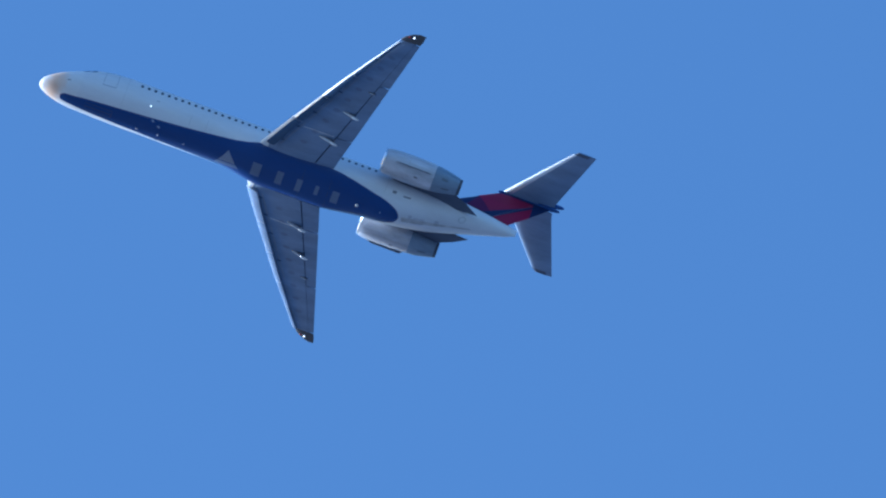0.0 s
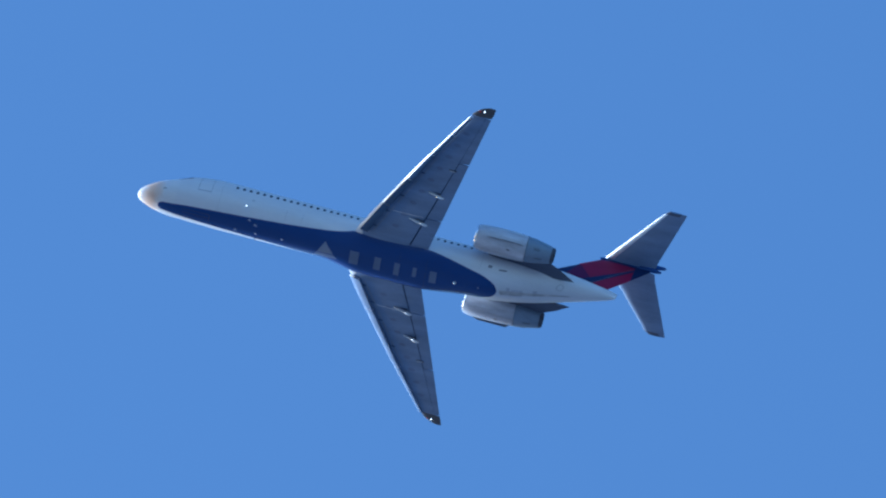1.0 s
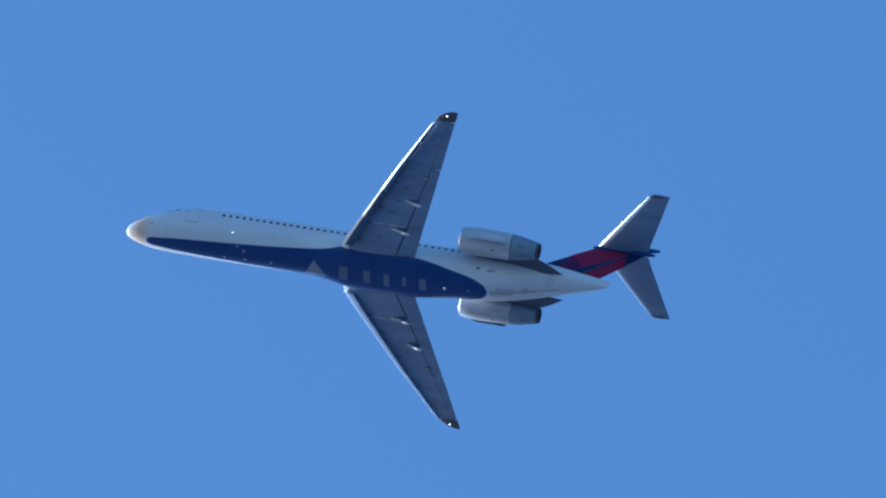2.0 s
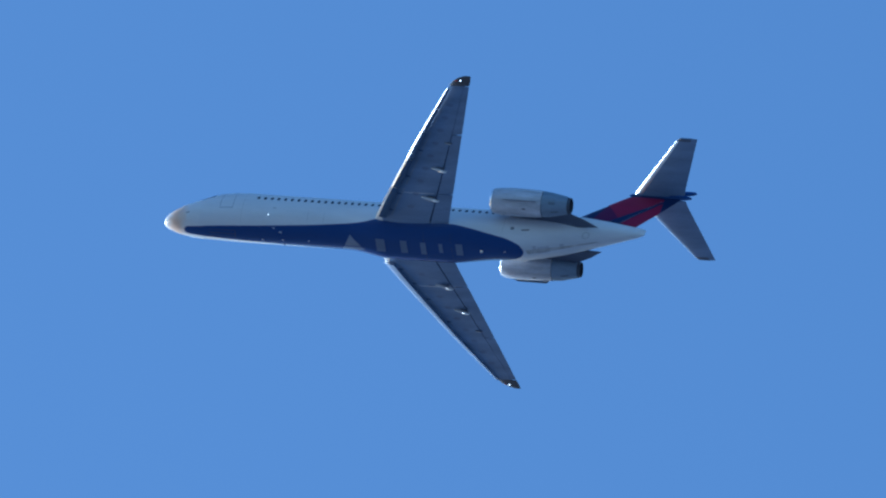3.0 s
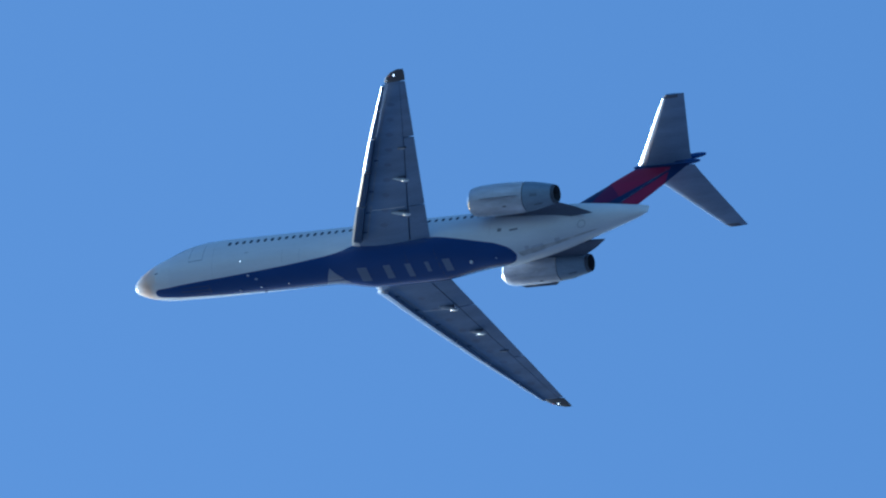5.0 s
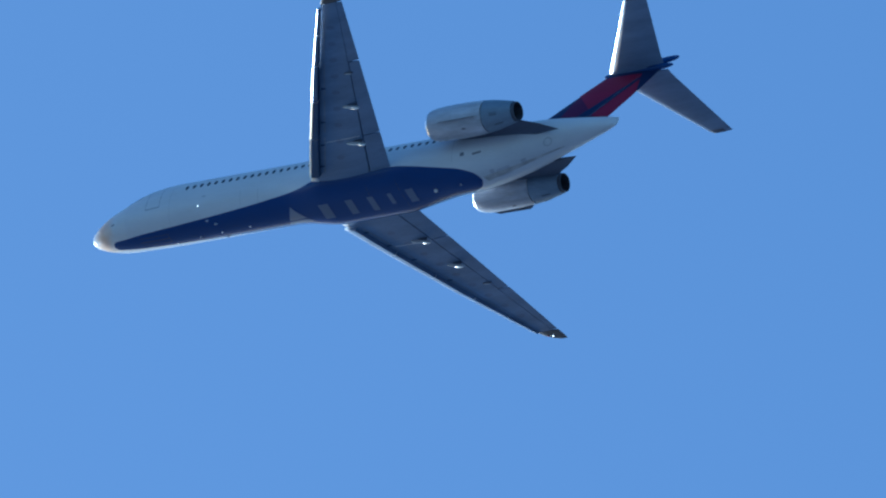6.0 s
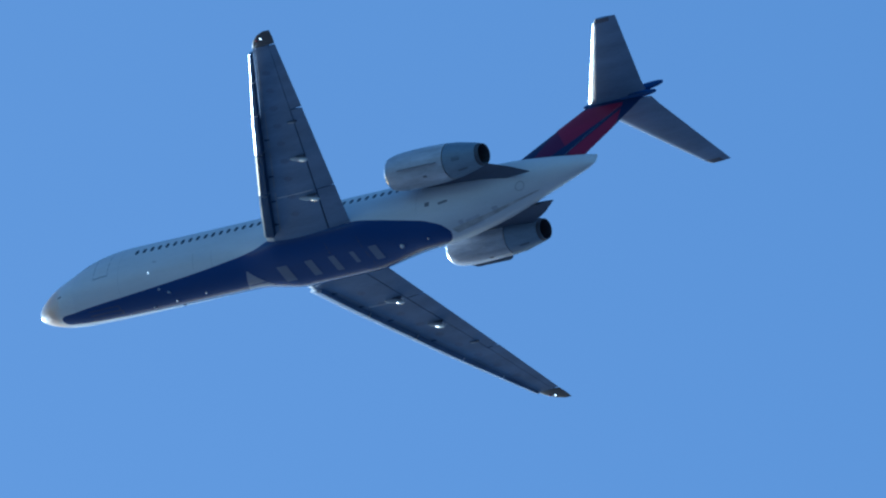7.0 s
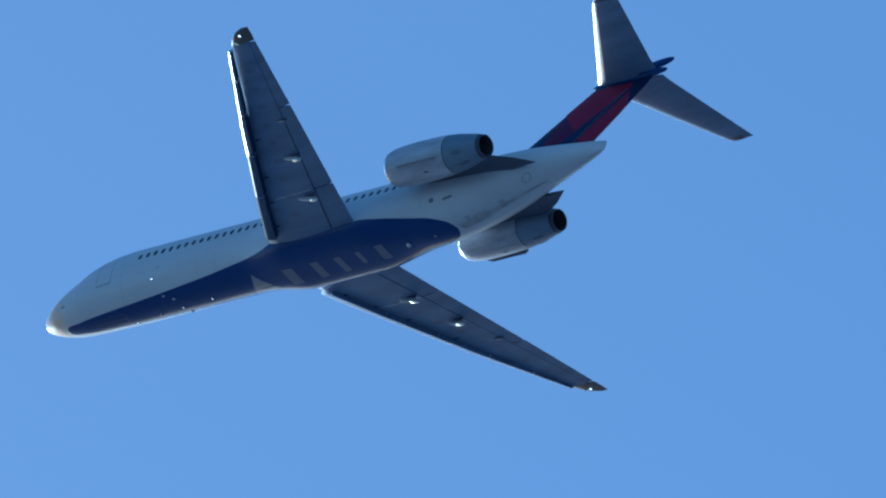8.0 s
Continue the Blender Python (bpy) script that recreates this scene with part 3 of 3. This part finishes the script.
def stabilizer(side, name):
    bm = bmesh.new()
    rows = []
    for u in (0.0, 0.25, 0.5, 0.75, 0.95, 1.0):
        y = 0.05 + 5.46 * u
        xa, xb = 32.42 + 3.92 * u, 36.05 + 1.68 * u
        if u == 1.0:
            xa += 0.12
        r = foil_ring((xa, y, 5.52), xb - xa, 0.09, 0.0, 0.70, 10, up=1, down=1)
        rows.append([Vector((p.x, side * p.y, p.z)) for p in r])
    loft(bm, rows, slot=lambda i, j: 2 if i == 4 else 1 if (j < (3 if side < 0 else 1) or j > 16) else 0)
    s = part(name, bm, [GREY, SLAT, PYLON], airliner, "grey tailplane half with a polished leading edge")
    bm = bmesh.new()
    rows = []
    for y, more in ((0.26, 0.06), (0.5, 0.03), (0.9, 0.0), (3.0, 0.0), (5.35, 0.0), (5.5, 0.0)):
        v = (y - 0.05) / 5.46
        xa, xb = 32.42 + 3.92 * v, 36.05 + 1.68 * v
        c = xb - xa
        ss = [0.69 + 0.31 * i / 6 for i in range(7)]
        xs = [xa + c * q + more * (q - 0.69) / 0.31 for q in ss]
        zs = [foil(q, 0.088) * c for q in ss]
        lift = [0.12 * more * (q - 0.69) / 0.31 for q in ss]
        rows.append([Vector((x, side * y, 5.52 + k - z)) for x, z, k in zip(xs, zs, lift)] + [Vector((x, side * y, 5.52 + k + z)) for x, z, k in list(zip(xs, zs, lift))[-2::-1]])
    loft(bm, rows)
    part("elevator", bm, GREY, s, "grey elevator")
    return s


stabilizer(-1, "left_stabilizer")
stabilizer(1, "right_stabilizer")

# -- markings, doors, windows and small fittings --
# belly wordmark kept as plain blocks, and the emblem beside it as a plain triangle
for x, wd, ya, yb in ((15.66, 0.66, -0.5, 0.62), (17.38, 0.48, -0.5, 0.6), (18.82, 0.40, -0.45, 0.62), (20.12, 0.28, -0.44, 0.36), (21.48, 0.5, -0.5, 0.5)):
    sticker("marking_block", [(x - wd / 2, ya), (x + wd / 2, ya), (x + wd / 2, yb), (x - wd / 2, yb)], BLOCK, body, "plain pale grey marking block")
sticker("emblem_triangle", [(13.42, -0.58), (13.46, -0.58), (14.16, 0.3), (12.94, 0.38)], MARK, body, "plain pale grey triangle marking", n=8)
sticker("emblem_triangle", [(12.9, 0.46), (14.2, 0.38), (14.5, 0.66), (12.68, 0.8)], BLOCK, body, "plain pale grey strip under the triangle", n=6)

bm = bmesh.new()
k = 12
pts = [(0.105 * math.copysign(abs(math.cos(t)) ** 0.7, math.cos(t)), 0.165 * math.copysign(abs(math.sin(t)) ** 0.7, math.sin(t))) for t in [2 * math.pi * j / k for j in range(k)]]
front = [bm.verts.new((x, -0.012, z)) for x, z in pts]
rear = [bm.verts.new((x * 1.1, 0.03, z * 1.1)) for x, z in pts]
bm.faces.new(front)
for j in range(k):
    bm.faces.new((front[j], front[(j + 1) % k], rear[(j + 1) % k], rear[j]))
bmesh.ops.recalc_face_normals(bm, faces=bm.faces)
window_mesh = bpy.data.meshes.new("window")
bm.to_mesh(window_mesh)
bm.free()
window_mesh.materials.append(PANE)
for side in (-1, 1):
    for i in range(36):
        x = 6.27 + 0.494 * i
        z = 0.42 + 0.005 * i
        c, h, w = section(x)
        y = w * math.sqrt(1 - ((z - c) / h) ** 2)
        ob = new("window", window_mesh)
        ob.parent = body
        lean = math.atan2((z - c) / h**2, y / w**2)
        ob.matrix_basis = Matrix.Translation((x, side * (y + 0.002), z)) @ Matrix.Rotation(0 if side < 0 else math.pi, 4, "Z") @ Matrix.Rotation(-lean, 4, "X")


def side_patch(name, x0, x1, a0, a1, material, out=0.006, label="", n=6):
    """A thin panel on the fuselage between two stations and two angles from the keel."""
    bm = bmesh.new()
    g = []
    for i in range(n + 1):
        row = []
        for j in range(n + 1):
            x, a = x0 + (x1 - x0) * i / n, radians(a0 + (a1 - a0) * j / n)
            p = skin(x, a)
            c = section(x)[0]
            row.append(bm.verts.new(p + Vector((0, p.y, p.z - c)).normalized() * out))
        g.append(row)
    for i in range(n):
        for j in range(n):
            bm.faces.new((g[i][j], g[i + 1][j], g[i + 1][j + 1], g[i][j + 1]))
    return part(name, bm, material, body, label)


# front door seams on both flanks
for s in (-1, 1):
    for x0, x1, a0, a1 in ((3.62, 3.66, 67, 135), (4.56, 4.60, 67, 135), (3.62, 4.60, 66, 68.2), (3.62, 4.60, 134, 135.4)):
        side_patch("door_seam", x0, x1, s * a0, s * a1, DOORLINE)
    for x0, x1, a0, a1 in ((2.05, 2.55, 112, 128), (2.62, 3.0, 110, 127)):
        side_patch("cockpit_pane", x0, x1, s * a0, s * a1, PANE, label="dark cockpit side window")
    side_patch("windshield", 1.95, 2.4, s * 130, s * 150, PANE, label="dark windshield pane")
    side_patch("windshield", 1.95, 2.4, s * 152, s * 178, PANE, label="dark windshield pane")
    side_patch("outflow_vent", 25.15, 25.42, s * 57, s * 64, DARK)
    side_patch("cargo_door_seam", 10.2, 10.225, s * 42, s * 70, SEAM)
    side_patch("cargo_door_seam", 11.4, 11.425, s * 42, s * 70, SEAM)
    side_patch("skin_joint", 5.3, 5.32, s * 25, s * 155, SEAM, n=12)
    side_patch("skin_joint", 24.6, 24.62, s * 50, s * 155, SEAM, n=12)
    side_patch("service_hatch", 25.95, 26.5, s * 54, s * 58, DARK)
    side_patch("air_data_probe", 1.2, 1.45, s * 62, s * 66, DARK)
    side_patch("drain_hatch", 7.55, 7.8, s * 70, s * 73, SEAM)
for x0, x1, a0, a1 in ((26.75, 27.0, -14, 2), (27.1, 27.9, -10, 12), (28.6, 28.9, -12, 2)):
    side_patch("aft_belly_panel", x0, x1, a0, a1, SOOT, label="sooty aft belly panel")


# exhaust and fluid stain drawn aft along the keel
sticker("exhaust_stain", [(26.25, -0.16), (31.2, -0.02), (31.2, 0.02), (26.4, 0.26)], STAIN, body, "brown-grey exhaust stain", n=30, out=0.012)


# gear door outlines on the belly
for x0, x1, a0, a1 in ((2.9, 4.9, -0.8, 0.8), (2.9, 4.9, -10.6, -9.4), (2.9, 4.9, 9.4, 10.6), (4.88, 4.92, -10, 10), (18.9, 18.93, -30, 30), (20.9, 20.93, -30, 30)):
    side_patch("gear_door_joint", x0, x1, a0, a1, DARKBLUE, out=0.004)


def blade(name, x, y, length, height, material, label=""):
    bm = bmesh.new()
    p = Vector((x, y, under(x, y)))
    rows = []
    for z, a, b, w in ((0.03, 0, length, 0.09), (-height * 0.6, 0.3 * length, length, 0.06), (-height, 0.5 * length, 0.95 * length, 0.025)):
        rows.append([p + Vector((a, 0, z)), p + Vector(((a + b) / 2, w, z)), p + Vector((b, 0, z)), p + Vector(((a + b) / 2, -w, z))])
    loft(bm, rows)
    part(name, bm, material, body, label)


for x, y, ln, ht in ((6.7, 0.37, 0.36, 0.3), (7.62, -0.66, 0.34, 0.3), (8.1, -0.40, 0.4, 0.32), (8.25, 0.27, 0.3, 0.24), (8.2, 0.86, 0.34, 0.26), (5.0, 0.62, 0.22, 0.16), (10.2, 0.2, 0.25, 0.14), (24.7, -0.05, 0.22, 0.16)):
    blade("belly_antenna", x, y, ln * 0.8, ht * 0.25, MARK, "grey blade antenna")
for x, y, r, m in ((7.3, -1.36, 0.036, LAMP), (23.1, 0.0, 0.12, FAIR)):
    bm = bmesh.new()
    bmesh.ops.create_uvsphere(bm, u_segments=12, v_segments=8, radius=r)
    bmesh.ops.translate(bm, verts=bm.verts, vec=(x, y, skin_at(x, y).z))
    part("belly_light", bm, m, body, "small round white light")
bm = bmesh.new()
n = 24
for j in range(n):
    v = []
    for r, t in ((0.2, j), (0.2, j + 1), (0.26, j + 1), (0.26, j)):
        a = 2 * math.pi * t / n
        p = skin_at(30.36 + r * math.cos(a), -0.6 + r * math.sin(a) * 0.8, 0.008)
        v.append(bm.verts.new(p))
    bm.faces.new(v)
part("round_hatch_seam", bm, SEAM, body)


# attitude: nose up, slightly banked to the right
ATTITUDE = Matrix(((0.944432, 0.191104, 0.267447), (-0.221993, 0.970868, 0.090188), (-0.242421, -0.144547, 0.959343))).to_4x4()


def motions():
    """Each row: seconds, place, and the small turn away from the mean attitude, in degrees about the world's axes."""
    flight = [
        (0.0, (392.75, 769.11, 804.55), (0.08, 0.27, -0.13)),
        (0.5, (336.34, 795.64, 824.21), (-0.33, 0.42, -0.35)),
        (1.0, (278.27, 820.70, 838.58), (-0.58, 0.59, -0.49)),
        (1.5, (213.96, 840.13, 837.65), (-0.51, 0.39, -0.33)),
        (2.0, (150.87, 859.54, 829.40), (-0.44, 0.18, -0.18)),
        (2.5, (96.88, 875.70, 820.99), (-0.37, -0.03, -0.03)),
        (3.0, (49.48, 878.58, 812.49), (-0.51, -0.34, 0.18)),
        (3.5, (-2.12, 874.36, 807.16), (-0.37, 0.11, -0.12)),
        (4.0, (-53.20, 830.10, 774.55), (-0.07, -0.08, -0.08)),
        (4.5, (-97.40, 782.74, 741.61), (-0.44, 0.17, -0.29)),
        (5.0, (-136.11, 750.71, 714.27), (0.01, 0.05, -0.20)),
        (5.5, (-173.29, 719.55, 688.32), (-0.06, -0.03, -0.13)),
        (6.0, (-207.70, 681.13, 656.80), (-0.12, -0.10, -0.05)),
        (6.5, (-234.71, 639.29, 613.94), (-0.19, -0.18, 0.02)),
        (7.0, (-255.04, 600.10, 564.46), (0.11, -0.33, 0.13)),
        (7.5, (-272.84, 570.09, 524.09), (-0.06, -0.02, -0.14)),
        (8.0, (-288.98, 561.12, 505.22), (-0.03, -0.21, 0.04)),
    ]
    walk(airliner, [(t, Matrix.Translation(p) @ pose(0, 0, 0, *turn) @ ATTITUDE) for t, p, turn in flight])


motions()
